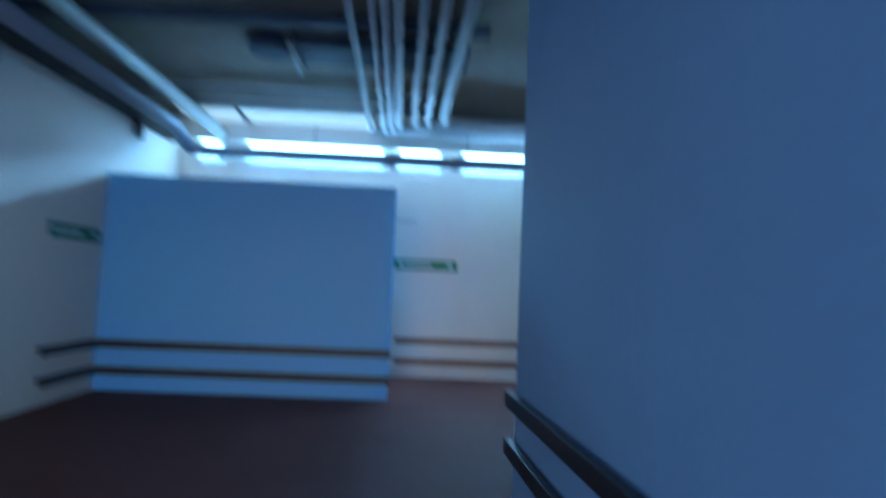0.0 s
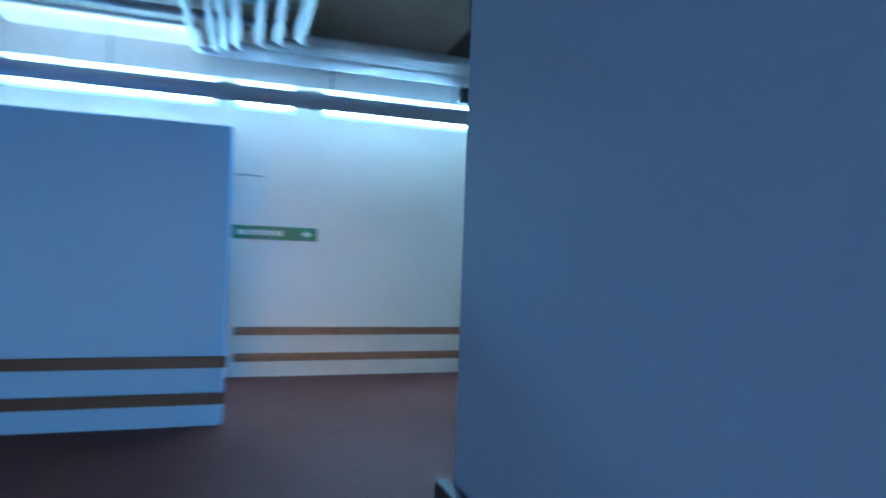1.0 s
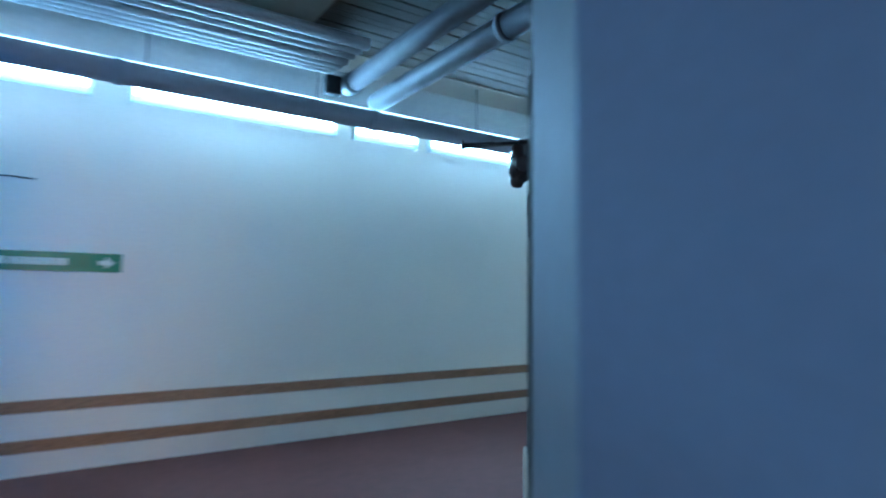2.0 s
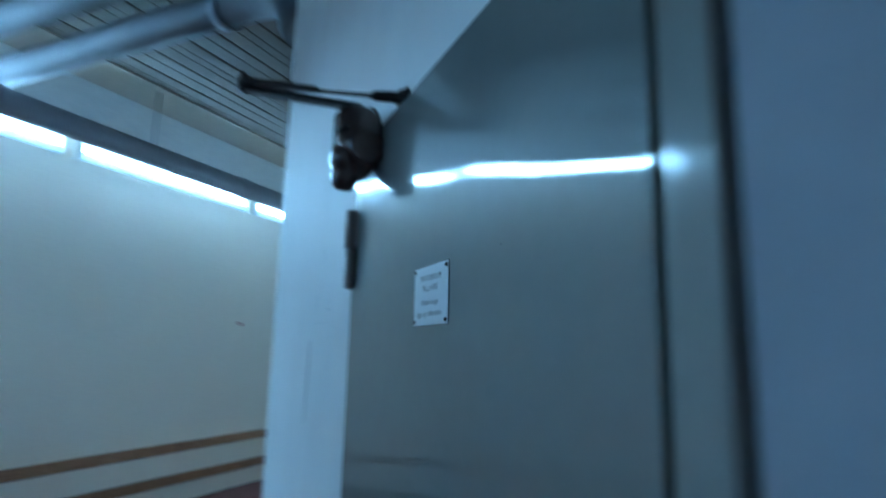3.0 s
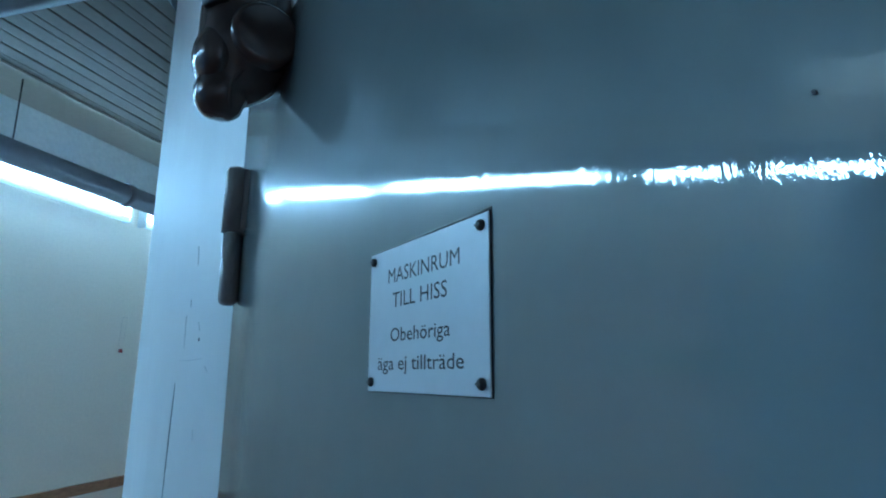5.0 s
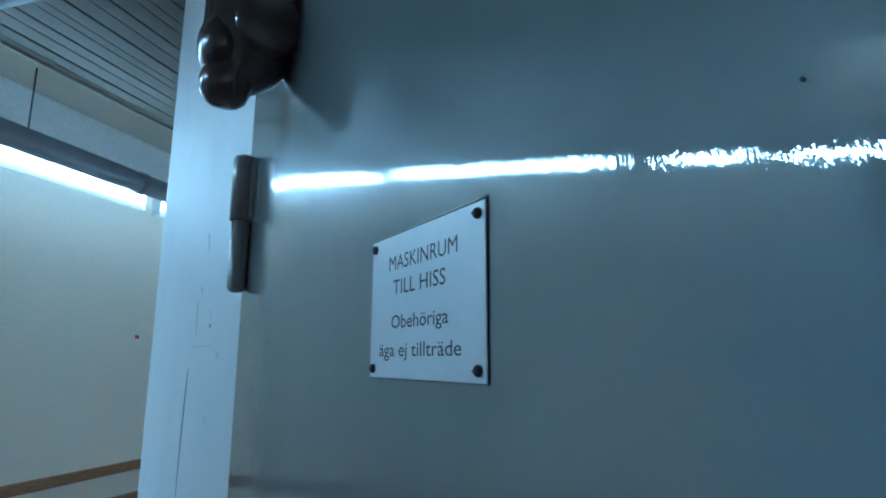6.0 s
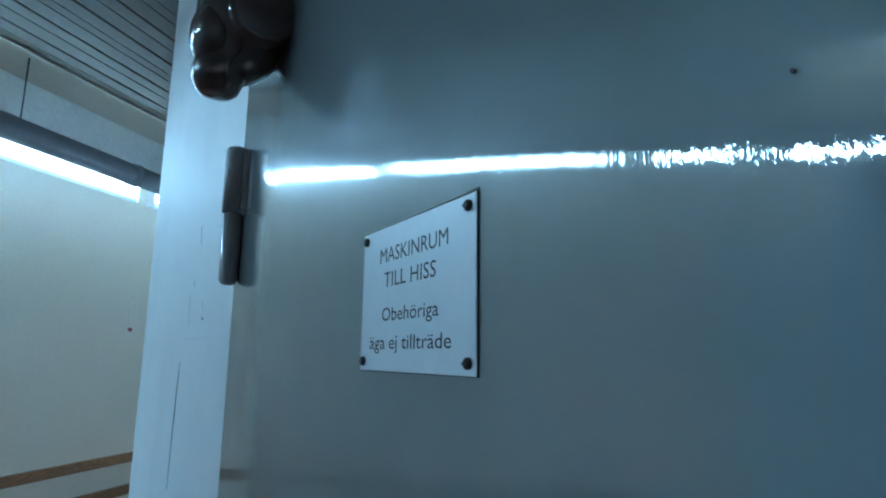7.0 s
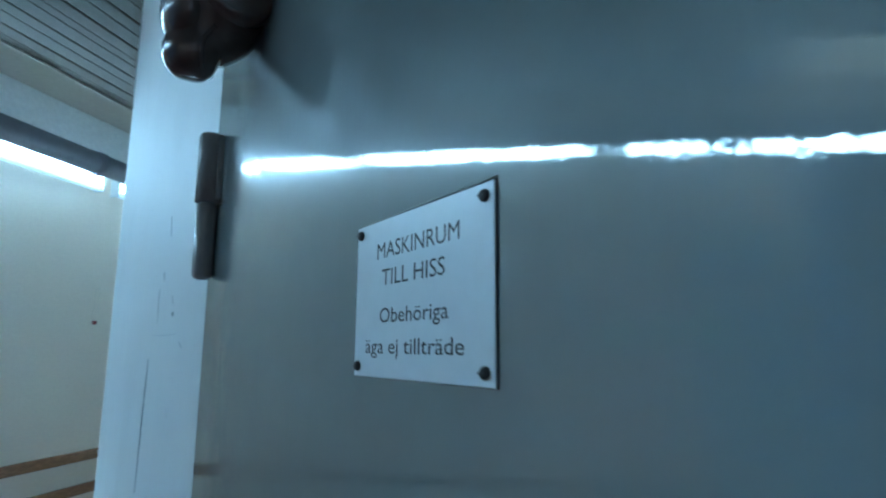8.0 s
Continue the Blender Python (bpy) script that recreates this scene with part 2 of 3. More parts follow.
for f in ob.data.polygons:
    f.use_smooth = abs(f.normal.z) < 0.5 and f.area < 0.4
over = B()
prism(over, [dp(-0.004, 0), dp(-0.004, 0.28), dp(0.806, 0.28), dp(0.806, 0)], LEAF_TOP + 0.006, ZC + 0.3)
setting("wall_over_door", over, WALL_S, "pale painted wall above the steel door", "wall")
setting("wall_beside_door", prism(B(), [dp(0.806, 0), dp(0.806, 0.28), (XN + 0.19, YN - 0.05), (XN, YN)], 0, ZC + 0.3), WALL_W, "wall strip beside the steel door, its shade put into a dull blue", "wall")
setting("partition_wall", box(B(), XL, XP, YP, YP + 0.16, 0, ZP, 0.004), WALL_P, "free-standing partition lower than the ceiling, daylight blue in its colour", "wall")
setting("plinth", box(B(), 4.60, XE, y_beyond - 0.01, y_beyond + 0.10, 0, 0.80, 0.006), WALL, "low white painted plinth along the wall", "plinth")
beam = box(B(), XL, XE, YA - 0.33, YA, 3.835, ZC + 0.02, 0.008)
box(beam, XL, XE, YA - 0.385, YA - 0.333, 3.725, ZC + 0.02, 0.006)
setting("wall_beam", beam, CONC, "grey painted concrete beam along the wall top", "beam")

# ceiling: smooth stained slab over the passage, narrow boards beyond the pipe bundle
XB = 4.30
setting("ceiling_slab", box(B(), XL - 0.2, XB, YB - 0.2, YA, ZC, ZC + 0.2), SLAB, "stained pale concrete ceiling slab", "ceiling")
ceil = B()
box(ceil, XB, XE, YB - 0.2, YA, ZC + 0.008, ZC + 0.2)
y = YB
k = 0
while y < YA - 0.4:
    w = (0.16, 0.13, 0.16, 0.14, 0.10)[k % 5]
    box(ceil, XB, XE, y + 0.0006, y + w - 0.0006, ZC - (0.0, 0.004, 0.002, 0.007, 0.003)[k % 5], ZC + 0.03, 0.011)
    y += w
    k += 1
setting("ceiling", ceil, CEIL, "taupe board ceiling with stepped joints, darkened in colour to look dim", "ceiling")
setting("ceiling_panel", box(B(), XB, XE, 7.10, 7.66, ZC - 0.020, ZC - 0.0005, 0.006), BOARD, "smooth pale ceiling boards beside the wall beam, lamp glow in their colour", "ceiling")


# ---- guard rails ----
def guard_rail(p, q, z_top, normal, label, wood, proud=0.05):
    """A flat board with rounded edges on spacer blocks; normal points out of the wall."""
    p, q, n = Vector((*p, 0)), Vector((*q, 0)), Vector((*normal, 0)).normalized()
    d = (q - p)
    length = d.length
    x = d.normalized()
    m = Matrix(((x.x, n.x, 0, p.x), (x.y, n.y, 0, p.y), (0, 0, 1, z_top), (0, 0, 0, 1)))
    rail = thing("guard_rail", m, label, "guard rail", "guard rails along the walls")
    part("board", box(B(), 0, length, 0.014, proud, -0.105, 0, 0.006), wood, rail)
    count = max(2, int(length / 1.6) + 1)
    for i in range(count):
        at = 0.12 + (length - 0.24) * i / (count - 1)
        part("spacer_block", box(B(), at - 0.03, at + 0.03, 0, 0.0145, -0.085, -0.02), wood, rail)
    return rail


for z in (0.652, 0.312):
    guard_rail((XP, YA), (XE, YA), z, (0, -1), "orange-brown wooden guard rail on the long white wall", WOOD)
    guard_rail((XL + 0.052, YP), (XP + 0.03, YP), z, (0, -1), "brown wooden guard rail across the partition, shade in its colour", WOOD_SHADED)
    guard_rail((XL, YP), (XL, 4.75), z, (1, 0), "short brown wooden guard rail on the side wall, shade in its colour", WOOD_SHADED)
for z in (0.784, 0.458):
    guard_rail((XN - 0.006, YN + 0.035), (near_x(YB + 0.1) - 0.004, YB + 0.1), z, (-1, -0.06), "brown wooden guard rail on the corridor wall, shade in its colour", WOOD_SHADED, 0.066)


# ---- lamps ----
def wall_lamp(x0, x1, top=True):
    m = pose(x0, YA, 0)
    n = x1 - x0
    lamp = thing("wall_lamp", m, "lit fluorescent wall lamp with a long opal cover", "lamp", "wall lamps in a row")
    part("housing", box(B(), 0.0, n, -0.05, 0, 3.48, 3.805, 0.006), HOUSING, lamp)
    part("upper_cover", box(B(), 0.045, n - 0.045, -0.115, -0.051, 3.700, 3.795, 0.02), OPAL_UP, lamp, "glowing opal cover")
    part("lower_cover", box(B(), 0.045, n - 0.045, -0.115, -0.051, 3.508, 3.578, 0.02), OPAL, lamp, "glowing opal cover")
    part("skirt", box(B(), 0.01, n - 0.01, -0.100, -0.055, 3.435, 3.503, 0.01), OPAL_DIM, lamp, "dimly lit clear skirt")
    if top:
        # Lip added to keep the upper cover's light off the beam and ceiling.
        part("shield_lip", box(B(), 0.0, n, -0.150, 0, 3.806, 3.818, 0.003), HOUSING, lamp)
    for xx in (0.0, n):
        part("end_cap", box(B(), xx - 0.012, xx + 0.012, -0.122, 0, 3.43, 3.805, 0.006), HOUSING, lamp)
    return lamp


for x0, x1 in ((-1.43, -1.05), (-0.66, 1.65), (1.87, 2.62), (2.96, 5.05), (5.30, 6.14), (6.35, 8.53), (8.76, 9.55), (9.80, 11.95), (12.2, 13.0)):
    wall_lamp(x0, x1, x0 > 1.0)


for x0, x1 in ((-1.50, -0.60), (-0.52, 1.50)):
    lamp = thing("ceiling_lamp", pose(x0, 6.98, ZC), "lit flat ceiling lamp with a yellowed cover", "lamp", "flat ceiling lamps")
    part("tray", box(B(), 0, x1 - x0, 0, 0.64, -0.030, -0.001, 0.003), HOUSING, lamp)
    part("cover", box(B(), 0.015, x1 - x0 - 0.015, 0.015, 0.625, -0.040, -0.031, 0.003), PANEL_GLOW, lamp, "glowing yellowed cover")
lamp_hook = thing("lamp_hook", pose(-0.56, 7.3, ZC), "grey steel hook between the ceiling lamps", "hook")
part("hook", tube(B(), [(0, 0, 0), (0, 0, -0.06), (0.0, -0.05, -0.10), (0, -0.10, -0.07)], 0.014, 10), STEEL, lamp_hook)


# ---- pipes ----
def pipe(name, points, r, mat, label, hangers=(), collars=(), group=""):
    p = thing(name, pose(0, 0, 0), label, "pipe", group)
    part("run", tube(B(), points, r, 24), mat, p)
    for a, b in hangers:
        part("hanger_rod", tube(B(), (a, b), 0.006, 8), DARK, p)
    for a, b in collars:
        part("collar", tube(B(), (a, b), r * 1.12, 24), mat, p)
    return p


PY, PZ = 7.20, 3.458
pipe("wall_pipe", [(-1.28, 2.0, 3.66)] + [(-1.28, 6.6, 3.66)] + bend((-1.28, 6.6, 3.6), (-1.28, PY, PZ), (0, PY, PZ), 0.2) + [(XE, PY, PZ)], 0.100, PIPE,
     "thick grey painted pipe hung in front of the lamps",
     hangers=[((x, PY, PZ), (x, PY, ZC)) for x in (0.6, 3.0, 4.55, 6.55, 9.2, 11.4)],
     collars=[((x, PY, PZ), (x + 0.07, PY, PZ)) for x in (1.75, 2.75, 5.15, 7.7)])
pipe("side_pipe", [(-0.98, YB, 3.86), (-0.98, 7.62, 3.86)], 0.10, PIPE_B, "pale insulated pipe under the ceiling")
tray = thing("cable_tray", pose(0, 0, 0), "dark metal cable tray along the side wall", "cable tray")
part("trough", box(B(), XL + 0.02, XL + 0.30, YB, 7.55, 3.66, 3.74, 0.005), DARK, tray)
for yy in (1.0, 3.5, 6.45):
    part("bracket", box(B(), XL, XL + 0.10, yy, yy + 0.08, 3.44, 3.66, 0.004), DARK, tray)
for xx, yy, zz, r in ((1.47, 7.22, 3.90, 0.038), (1.68, 7.14, 3.90, 0.034), (1.80, 7.02, 3.90, 0.045), (1.92, 6.88, 3.89, 0.045),
                       (2.15, 6.72, 3.90, 0.045), (2.34, 6.58, 3.90, 0.048), (2.56, 6.42, 3.90, 0.058)):
    pipe("ceiling_pipe", [(xx + 0.07 * (6.5 - YB) / 2.2, YB, zz), (xx, yy - 0.3, zz)] + bend((xx, yy - 0.3, zz), (xx, yy, zz), (xx + 0.4, yy, zz), 0.14) + [(4.72, yy, zz)], r, PIPE_W,
         "white jacketed pipe in a bundle under the ceiling", group="pipes in the ceiling bundle")
for yy in (5.88, 6.45):
    pipe("conduit", [(XL, yy, 4.03), (2.45, yy, 4.03)], 0.045, PIPE, "grey conduit running under the ceiling", group="conduits under the ceiling")
pipe("cross_pipe", [(4.92, y_beyond, 3.80), (4.92, PY + 0.1, 3.80)], 0.098, PIPE_D, "thick grey pipe crossing under the ceiling",
     collars=[((4.92, 7.1, 3.80), (4.92, 7.2, 3.80))])
pipe("elbow_pipe", [(5.27, PY + 0.1, 3.70), (5.27, 5.2, 3.70)] + bend((5.27, 5.2, 3.7), (5.27, 4.62, 3.7), (5.12, 4.40, 3.40), 0.28) + [(5.06, 4.25, 3.22)], 0.105, PIPE_D,
     "thick grey pipe with an elbow near the slanted wall", collars=[((5.27, 5.05, 3.70), (5.27, 5.12, 3.70)), ((5.11, 4.38, 3.37), (5.085, 4.32, 3.30))])
clamp = thing("pipe_clamp", pose(4.72, 7.2, 3.72), "black clamp on the crossing pipe", "clamp")
part("jaw", box(B(), -0.10, 0.08, -0.06, 0.06, -0.08, 0.12, 0.02), DARK, clamp)
duct = thing("ceiling_duct", pose(0, 0, 0), "dark flat ventilation duct under the ceiling", "duct")
part("run", box(B(), 0.92, 2.75, 4.15, 4.75, 3.99, 4.09, 0.01), DUCT, duct)
part("flange", box(B(), 0.88, 0.92, 4.12, 4.78, 3.97, 4.095, 0.006), DUCT, duct)
part("fan_drum", tube(B(), [(0.60, 4.35, 3.94), (0.60, 4.35, 3.95), (0.60, 4.35, 4.09)], [0.20, 0.24, 0.24], 32), DUCT, duct, "dark round fan drum")
part("strap", tube(B(), [(0.86, 4.0, 3.95), (0.80, 4.9, 3.95)], 0.03, 12), PIPE_B, duct)
trunking = thing("cable_trunking", pose(0, 3.67, ZC), "dark blue cable trunking across the ceiling slab", "cable trunking")
part("channel", box(B(), XL, 2.9, -0.07, 0.07, -0.14, -0.045, 0.006), DUCT, trunking)
part("lid", box(B(), XL, 2.9, -0.075, 0.075, -0.045, -0.036, 0.002), DUCT, trunking)
for xx in (-1.2, 0.1, 1.4, 2.6):
    part("bracket", box(B(), xx, xx + 0.04, -0.02, 0.02, -0.037, 0.0, 0.002), DARK, trunking)


# ---- signs on the walls ----
def exit_sign(m, length, label):
    s = thing("exit_sign", m, label, "sign", "green exit signs")
    part("panel", box(B(), 0, length, -0.012, 0, 0, 0.175, 0.003), GREEN, s)
    for k, (a, b) in enumerate(((0.07, 0.17), (0.20, 0.24), (0.255, 0.30), (0.315, 0.37), (0.385, 0.44), (0.455, 0.51), (0.525, 0.57), (0.585, 0.63))):
        part("lettering", box(B(), a * length / 1.07, b * length / 1.07, -0.0145, -0.0118, 0.055, 0.12), SIGNW, s)
    a = B()
    prism(a, [(0.0, -0.02), (0.055, -0.02), (0.055, -0.055), (0.13, 0.0), (0.055, 0.055), (0.055, 0.02), (0.0, 0.02)], 0, 0.0026)
    arrow = part("arrow", a, SIGNW, s)
    arrow.matrix_local = Matrix.Translation((length - 0.19, -0.0118, 0.0875)) @ pose(0, 0, 0, 90)
    return s


exit_sign(pose(1.89, YA, 1.785), 1.07, "green exit sign with pale lettering on the white wall")
exit_sign(pose(XL, 4.75, 1.875, 0, 0, 90), 1.05, "green exit sign on the shaded side wall")
mark = thing("paint_mark", pose(8.72, YA, 2.0), "small red paint mark with drips on the wall", "mark")
part("spot", box(B(), -0.03, 0.03, -0.004, 0, -0.02, 0.02, 0.002), RED, mark)
for xx, z0, z1 in ((-0.035, 0.05, 0.36), (0.03, 0.09, 0.34)):
    part("streak", tube(B(), [(xx, -0.001, z0), (xx + 0.008, -0.001, z1)], 0.0022, 6), SMUDGE, mark, "faint grey pencil streak")
part("cross_stroke", tube(B(), [(-0.05, -0.001, 0.37), (0.045, -0.001, 0.375)], 0.0022, 6), SMUDGE, mark, "faint grey pencil streak")
wire = thing("loose_wire", pose(1.9, YA, 2.6), "thin dark loose wire on the wall", "wire")
part("strand", tube(B(), [(0, -0.01, 0), (0.15, -0.014, 0.01), (0.34, -0.01, 0.0)], 0.006, 8), DARK, wire)

# ---- steel door ----
door = thing("door_1", DOOR, "closed grey enamelled steel door of a lift machine room", "door", kind="structure")


def sheet_bow(x, z):
    """How far the thin sheet of the leaf stands proud of true: a soft bulge near the closer and a shallow dent."""
    bulge = 0.0010 * math.exp(-((x - 0.50) / 0.15) ** 2 - ((z - 1.955) / 0.075) ** 2)
    return bulge - 0.005 * (z - 1.79) * math.exp(-((x - 0.565) / 0.05) ** 2 - ((z - 1.79) / 0.08) ** 2)


def bowed_leaf():
    bm, nx, nz = bmesh.new(), 40, 110
    grid = []
    for i in range(nx + 1):
        x = LEAF_W * i / nx
        grid.append([bm.verts.new((x, -0.010 - sheet_bow(x, z), z)) for z in (0.012 + (LEAF_TOP - 0.012) * k / nz for k in range(nz + 1))])
    for a, b in zip(grid, grid[1:]):
        for k in range(nz):
            bm.faces.new((a[k], b[k], b[k + 1], a[k + 1])).smooth = True
    rim = [g[0] for g in grid] + grid[-1][1:] + [g[-1] for g in grid[-2::-1]] + grid[0][-2:0:-1]
    rear = [bm.verts.new((v.co.x, 0.035, v.co.z)) for v in rim]
    for k in range(len(rim)):
        j = (k + 1) % len(rim)
        bm.faces.new((rim[k], rear[k], rear[j], rim[j]))
    bm.faces.new(rear)
    bmesh.ops.recalc_face_normals(bm, faces=bm.faces)
    bm.normal_update()
    for e in bm.edges:
        e.smooth = len(e.link_faces) == 2 and e.calc_face_angle(0.0) < 0.6
    return bm


leaf = part("leaf", bowed_leaf(), DOORP, door)
jamb = B()
box(jamb, 0.756, 0.798, -0.008, 0.10, 0.0, LEAF_TOP, 0.002)
part("jamb", jamb, FRAMEP, door)
part("rebate", box(B(), -0.003, 0.812, 0.045, 0.11, 0.0, LEAF_TOP + 0.003), DARK, door, "dark rebate behind the leaf")


def lift_hinge(z0):
    """A two-part lift-off hinge, 137 mm tall."""
    h = B()
    tube(h, [(0.016, -0.019, z0 - 0.0050), (0.016, -0.019, z0 - 0.0035), (0.016, -0.019, z0), (0.016, -0.019, z0 + 0.066)], [0.0040, 0.0072, 0.0090, 0.0090], 20)
    low = part("hinge", h, HINGE, door, "worn grey steel lift-off hinge")
    t = B()
    tube(t, [(0.016, -0.019, z0 + 0.068), (0.016, -0.019, z0 + 0.131), (0.016, -0.019, z0 + 0.135), (0.016, -0.019, z0 + 0.137)], [0.0112, 0.0112, 0.0092, 0.004], 20)
    part("upper_knuckle", t, HINGE, low)
    part("hinge_leaf", box(B(), 0.010, 0.030, -0.0145, -0.009, z0 + 0.070, z0 + 0.133, 0.002), HINGE, low)
    part("pin", tube(B(), [(0.016, -0.019, z0 + 0.06), (0.016, -0.019, z0 + 0.072)], 0.0062, 16), STEEL, low)


lift_hinge(1.813)
lift_hinge(1.122)
spot = tagged(part("speck", tube(B(), [(0.557, -0.0108, 1.802), (0.557, -0.0095, 1.802)], 0.0005, 10), INK, door), "dark paint speck")

crack = thing("wall_crack", DOOR, "thin dark hairline crack in the pale wall paint", "crack")
part("hairline", tube(B(), [(-0.416, -0.0002, 1.728), (-0.421, -0.0002, 1.69), (-0.427, -0.0002, 1.64), (-0.431, -0.0002, 1.60), (-0.438, -0.0002, 1.53)], [0.0003, 0.0009, 0.0011, 0.0009, 0.0004], 6), CRACK, crack)
part("scuff", tube(B(), [(-0.20, -0.0001, 1.762), (-0.30, -0.0001, 1.7615), (-0.40, -0.0001, 1.763)], [0.0003, 0.0007, 0.0003], 6), SCUFF, crack)
for x0, z0, x1, z1 in ((-0.24, 1.80, -0.25, 1.812), (-0.33, 1.84, -0.335, 1.852), (-0.16, 1.745, -0.18, 1.752), (-0.30, 1.90, -0.31, 1.93), (-0.22, 1.66, -0.225, 1.672), (-0.36, 1.78, -0.365, 1.83)):
    part("scuff", tube(B(), [(x0, -0.0001, z0), (x1, -0.0001, z1)], 0.0008, 6), SCUFF, crack, "faint grey scuff")
part("chip", tube(B(), [(-0.235, -0.0001, 1.786), (-0.238, -0.0001, 1.790)], 0.0012, 6), CRACK, crack)

# ---- door closer ----
closer = thing("door_closer", DOOR, "old brown enamelled door closer with folded arms", "door closer")
cx, cy = 0.118, -0.047
prof = [(1.9550, -0.0570, 0.003), (1.9560, -0.0570, 0.009), (1.9590, -0.0570, 0.0150), (1.9640, -0.0580, 0.0185), (1.9700, -0.0590, 0.0215), (1.9760, -0.0590, 0.0225),
        (1.9815, -0.0575, 0.0224), (1.9860, -0.0545, 0.0234), (1.9910, -0.0510, 0.0272), (1.9980, -0.0470, 0.0322), (2.0060, -0.0440, 0.0365), (2.0160, -0.0430, 0.0388),
        (2.0300, -0.0430, 0.0384), (2.0480, -0.0440, 0.0374), (2.0650, -0.0445, 0.0367), (2.0800, -0.0450, 0.0360), (2.0880, -0.0465, 0.0320), (2.0930, -0.0470, 0.0230), (2.0960, -0.0470, 0.0110)]
part("body", tube(B(), [(cx, yy, z) for z, yy, r in prof], [r for z, yy, r in prof], 48), CLOSER, closer)
part("casting_seam", tube(B(), [(cx + r + 0.0002, yy + 0.003, z) for z, yy, r in prof[2:9]], 0.0017, 8), CLOSER, closer)


def lump(x, y, z, rx, ry, rz):
    """A smooth egg-shaped casting."""
    bm = bmesh.new()
    bmesh.ops.create_uvsphere(bm, u_segments=32, v_segments=20, radius=1.0)
    bmesh.ops.scale(bm, vec=(rx, ry, rz), verts=bm.verts)
    bmesh.ops.translate(bm, vec=(x, y, z), verts=bm.verts)
    for f in bm.faces:
        f.smooth = True
    return bm


part("valve_cap", lump(cx + 0.003, -0.0665, 2.0080, 0.0265, 0.0188, 0.0290), CLOSER, closer)
part("spring_cap", tube(B(), [(cx, -0.0335, 2.023), (cx + 0.0385, -0.0335, 2.023), (cx + 0.0410, -0.0335, 2.023), (cx + 0.0420, -0.0335, 2.023)], [0.0285, 0.0285, 0.0265, 0.0235], 48), CLOSER, closer)
part("adjusting_slot", tube(B(), [(cx + 0.0140, -0.0810, 2.047), (cx + 0.0160, -0.0800, 2.047), (cx + 0.0320, -0.0660, 2.050), (cx + 0.0330, -0.0650, 2.050)], [0.0020, 0.0042, 0.0042, 0.0020], 16), ARM, closer, "dark slot")
part("mounting_foot", lump(cx, -0.020, 2.046, 0.034, 0.020, 0.058), CLOSER, closer)
part("spindle", tube(B(), [(cx, cy, 2.090), (cx, cy, 2.104)], 0.009, 16), ARM, closer)
E1 = Vector((0.161, -0.226, 2.083))
P1 = Vector((0.244, -0.010, 2.072))


def flat_bar(a, b, w0, w1, h):
    """A tapered flat bar from a to b."""
    a, b = Vector(a), Vector(b)
    d = (b - a).normalized()
    s = d.cross(Vector((0, 0, 1))).normalized()
    bm = bmesh.new()
    vs = []
    for p, w in ((a - d * w0, w0 * 0.6), (a, w0), (b, w1), (b + d * w1, w1 * 0.6)):
        vs.append([bm.verts.new(p + s * sx * w + Vector((0, 0, sz * h))) for sx, sz in ((-1, -1), (1, -1), (1, 1), (-1, 1))])
    for r0, r1 in zip(vs, vs[1:]):
        for k in range(4):
            bm.faces.new((r0[k], r0[(k + 1) % 4], r1[(k + 1) % 4], r1[k]))
    bm.faces.new(vs[0][::-1])
    bm.faces.new(vs[-1])
    return bm


part("main_arm", flat_bar((cx, cy, 2.099), (E1.x, E1.y, 2.079), 0.0105, 0.007, 0.0042), ARM, closer)
part("forearm_sleeve", flat_bar((E1.x, E1.y, 2.088), E1.lerp(P1, 0.45) + Vector((0, 0, 0.002)), 0.0065, 0.0055, 0.0038), ARM, closer)
part("forearm_rod", tube(B(), [E1.lerp(P1, 0.40), P1], 0.0032, 12), ARM, closer)
part("elbow_bolt", tube(B(), [(E1.x, E1.y, 2.070), (E1.x, E1.y, 2.101)], 0.0045, 12), ARM, closer)
part("fork", tube(B(), [P1.lerp(E1, 0.20), P1.lerp(E1, 0.16), P1.lerp(E1, 0.03), P1], [0.004, 0.0075, 0.0085, 0.006], 16), ARM, closer)
eye_ = tube(B(), [(P1.x - 0.009, P1.y, P1.z), (P1.x + 0.009, P1.y, P1.z)], 0.0095, 18)
part("foot", eye_, ARM, closer)
part("bracket", box(B(), P1.x - 0.014, P1.x + 0.014, -0.010, 0.0015, P1.z - 0.004, P1.z + 0.012, 0.003), ARM, closer)

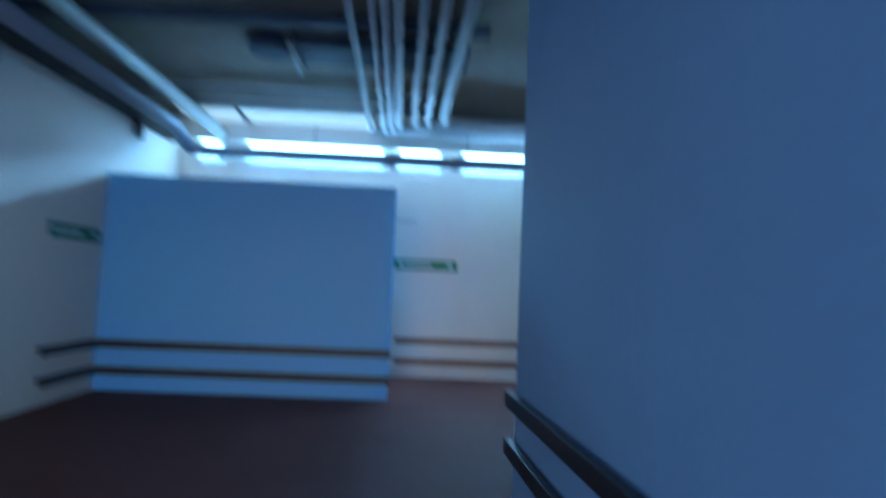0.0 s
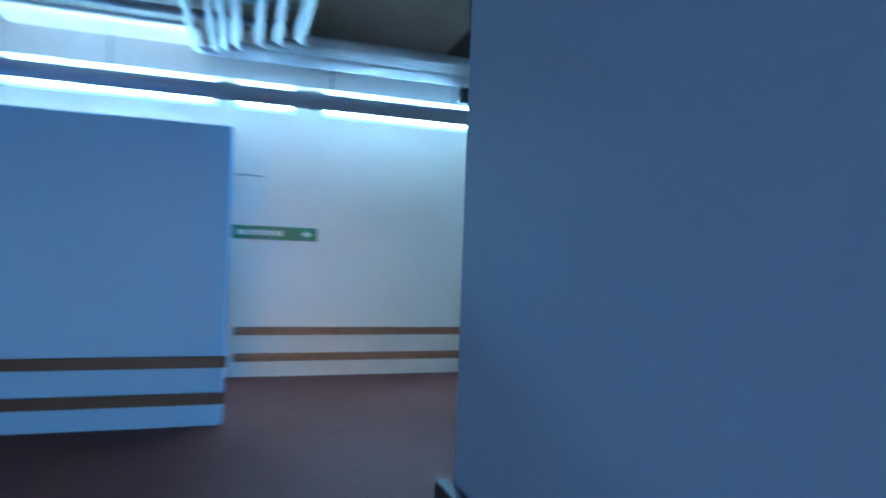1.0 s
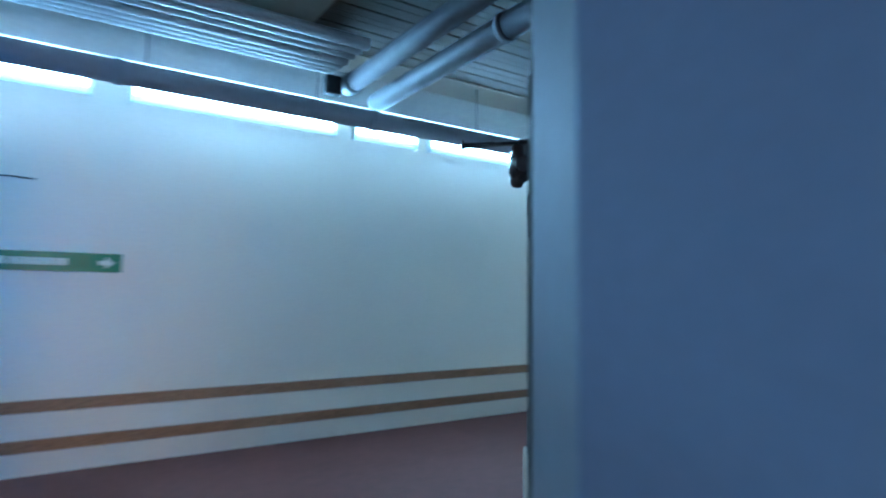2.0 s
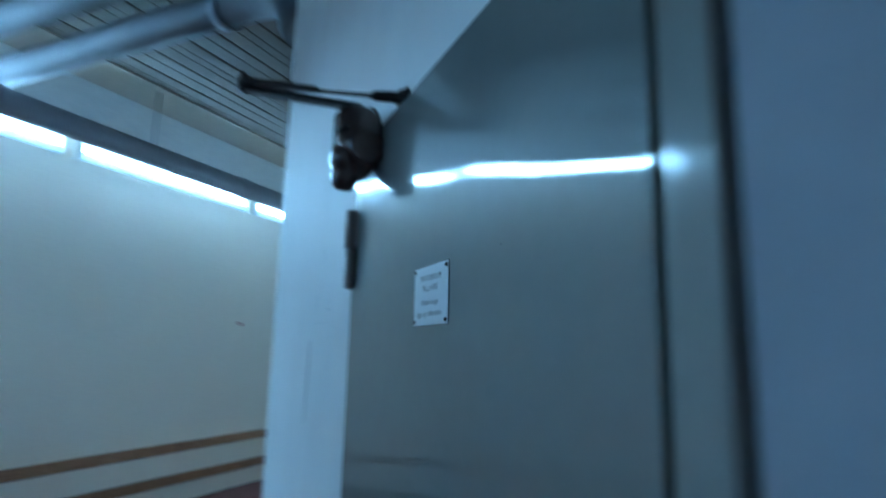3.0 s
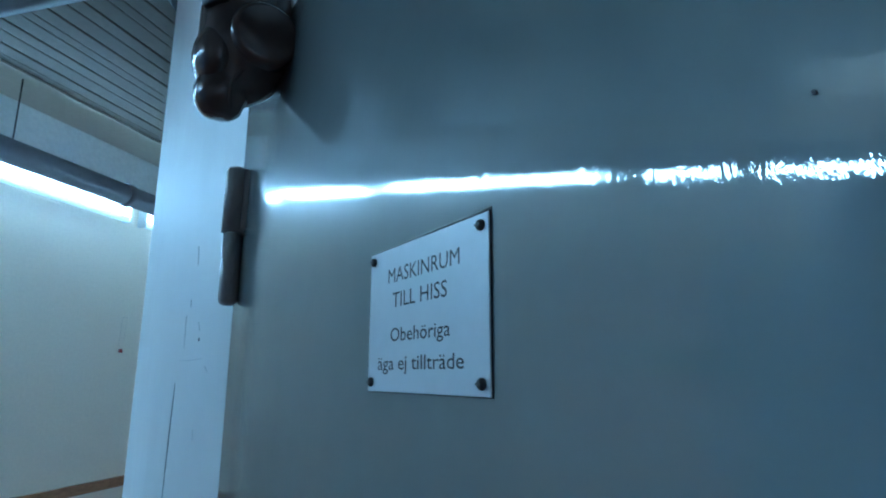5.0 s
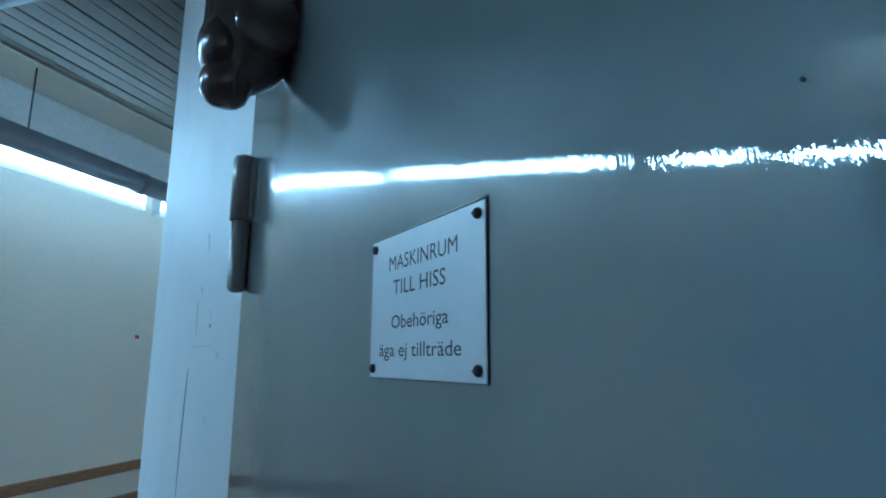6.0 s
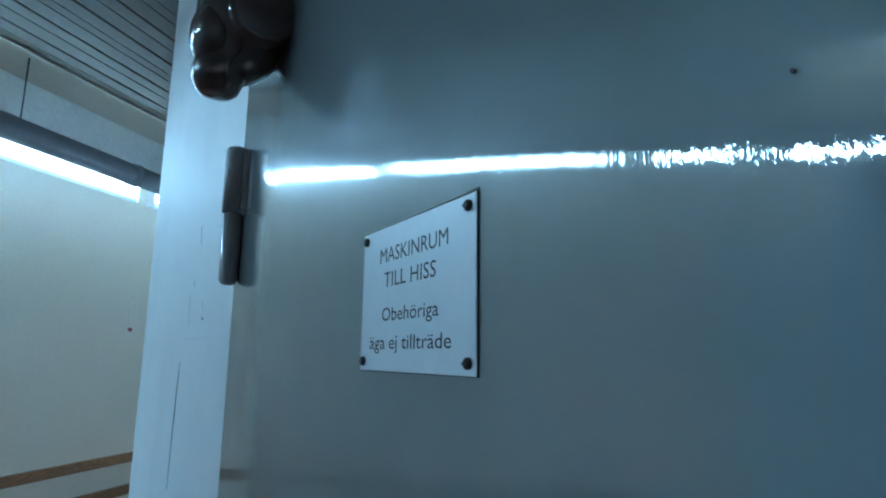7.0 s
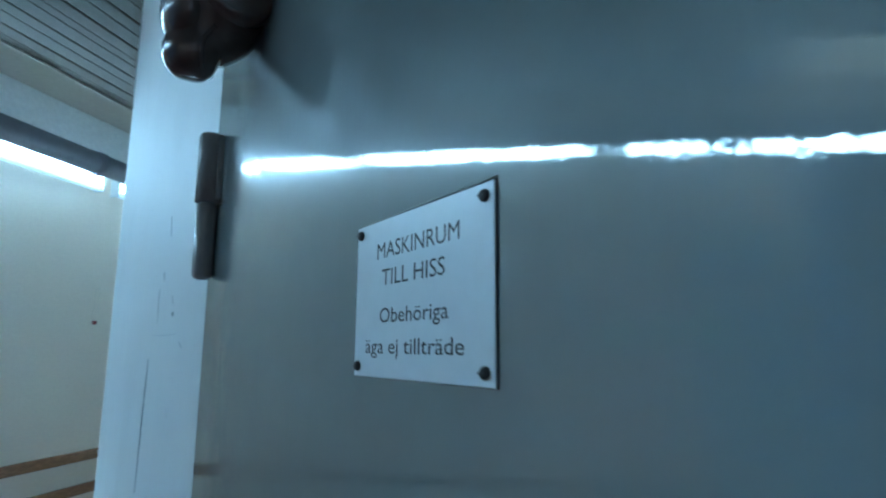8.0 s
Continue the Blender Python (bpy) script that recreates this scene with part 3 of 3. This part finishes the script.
# ---- name plate ----
plate = thing("door_sign", DOOR @ Matrix.Translation((0.333, -0.0102, 1.734)), "small white engraved plate screwed to the steel door", "sign")
PW, PH = 0.1055, 0.0698
part("plate", box(B(), 0, PW, -0.0011, 0, 0, PH, 0.0003), PLATE, plate)
part("plate_edge", box(B(), -0.0003, PW + 0.0003, -0.0005, 0.0001, -0.0003, PH + 0.0003), INK, plate, "dark plate edge")
part("sealant_bead", tube(B(), [(0.004, -0.0004, PH + 0.0002), (0.05, -0.0005, PH + 0.0008), (PW - 0.01, -0.0005, PH + 0.0008), (PW + 0.001, -0.0003, PH + 0.0012)], [0.0003, 0.0006, 0.0007, 0.0003], 10), FRAMEP, plate, "glossy bead of old paint")
for sx, sz in ((0.0045, 0.0655), (0.1008, 0.0650), (0.0045, 0.0045), (0.1008, 0.0047)):
    sc = part("screw", tube(B(), [(sx, -0.0008, sz), (sx, -0.0022, sz), (sx, -0.0030, sz), (sx, -0.0033, sz)], [0.0023, 0.0023, 0.0017, 0.0008], 16), ARM, plate, "domed dark screw")
    part("slot", box(B(), sx - 0.0017, sx + 0.0017, -0.0035, -0.0028, sz - 0.0003, sz + 0.0003), INK, sc)


def lettering(text, x0, x1, z_mid, cap):
    """A line of lettering between x0 and x1 with the given capital height."""
    cu = bpy.data.curves.new("lettering", "FONT")
    cu.body, cu.size, cu.resolution_u, cu.offset = text, 1.0, 3, 0.001
    tmp = bpy.data.objects.new("lettering", cu)
    scene.collection.objects.link(tmp)
    bpy.context.view_layer.update()
    me = bpy.data.meshes.new_from_object(tmp.evaluated_get(bpy.context.evaluated_depsgraph_get()))
    bpy.data.objects.remove(tmp)
    co = np.array([v.co[:] for v in me.vertices])
    lo, hi = co.min(0), co.max(0)
    sx, sz = (x1 - x0) / (hi[0] - lo[0]), cap / 0.70
    for v in me.vertices:
        v.co = (x0 + (v.co.x - lo[0]) * sx, -0.00125, z_mid - cap / 2 + v.co.y * sz)
    me.materials.append(INK)
    ob = new("lettering", me)
    ob.parent = plate
    tagged(ob, "black engraved lettering")


lettering("MASKINRUM", 0.0210, 0.0855, PH * 0.800, 0.0072)
lettering("TILL HISS", 0.0260, 0.0760, PH * 0.625, 0.0072)
lettering("Obehöriga", 0.0247, 0.0784, PH * 0.385, 0.0064)
lettering("äga ej tillträde", 0.0116, 0.0885, PH * 0.195, 0.0064)
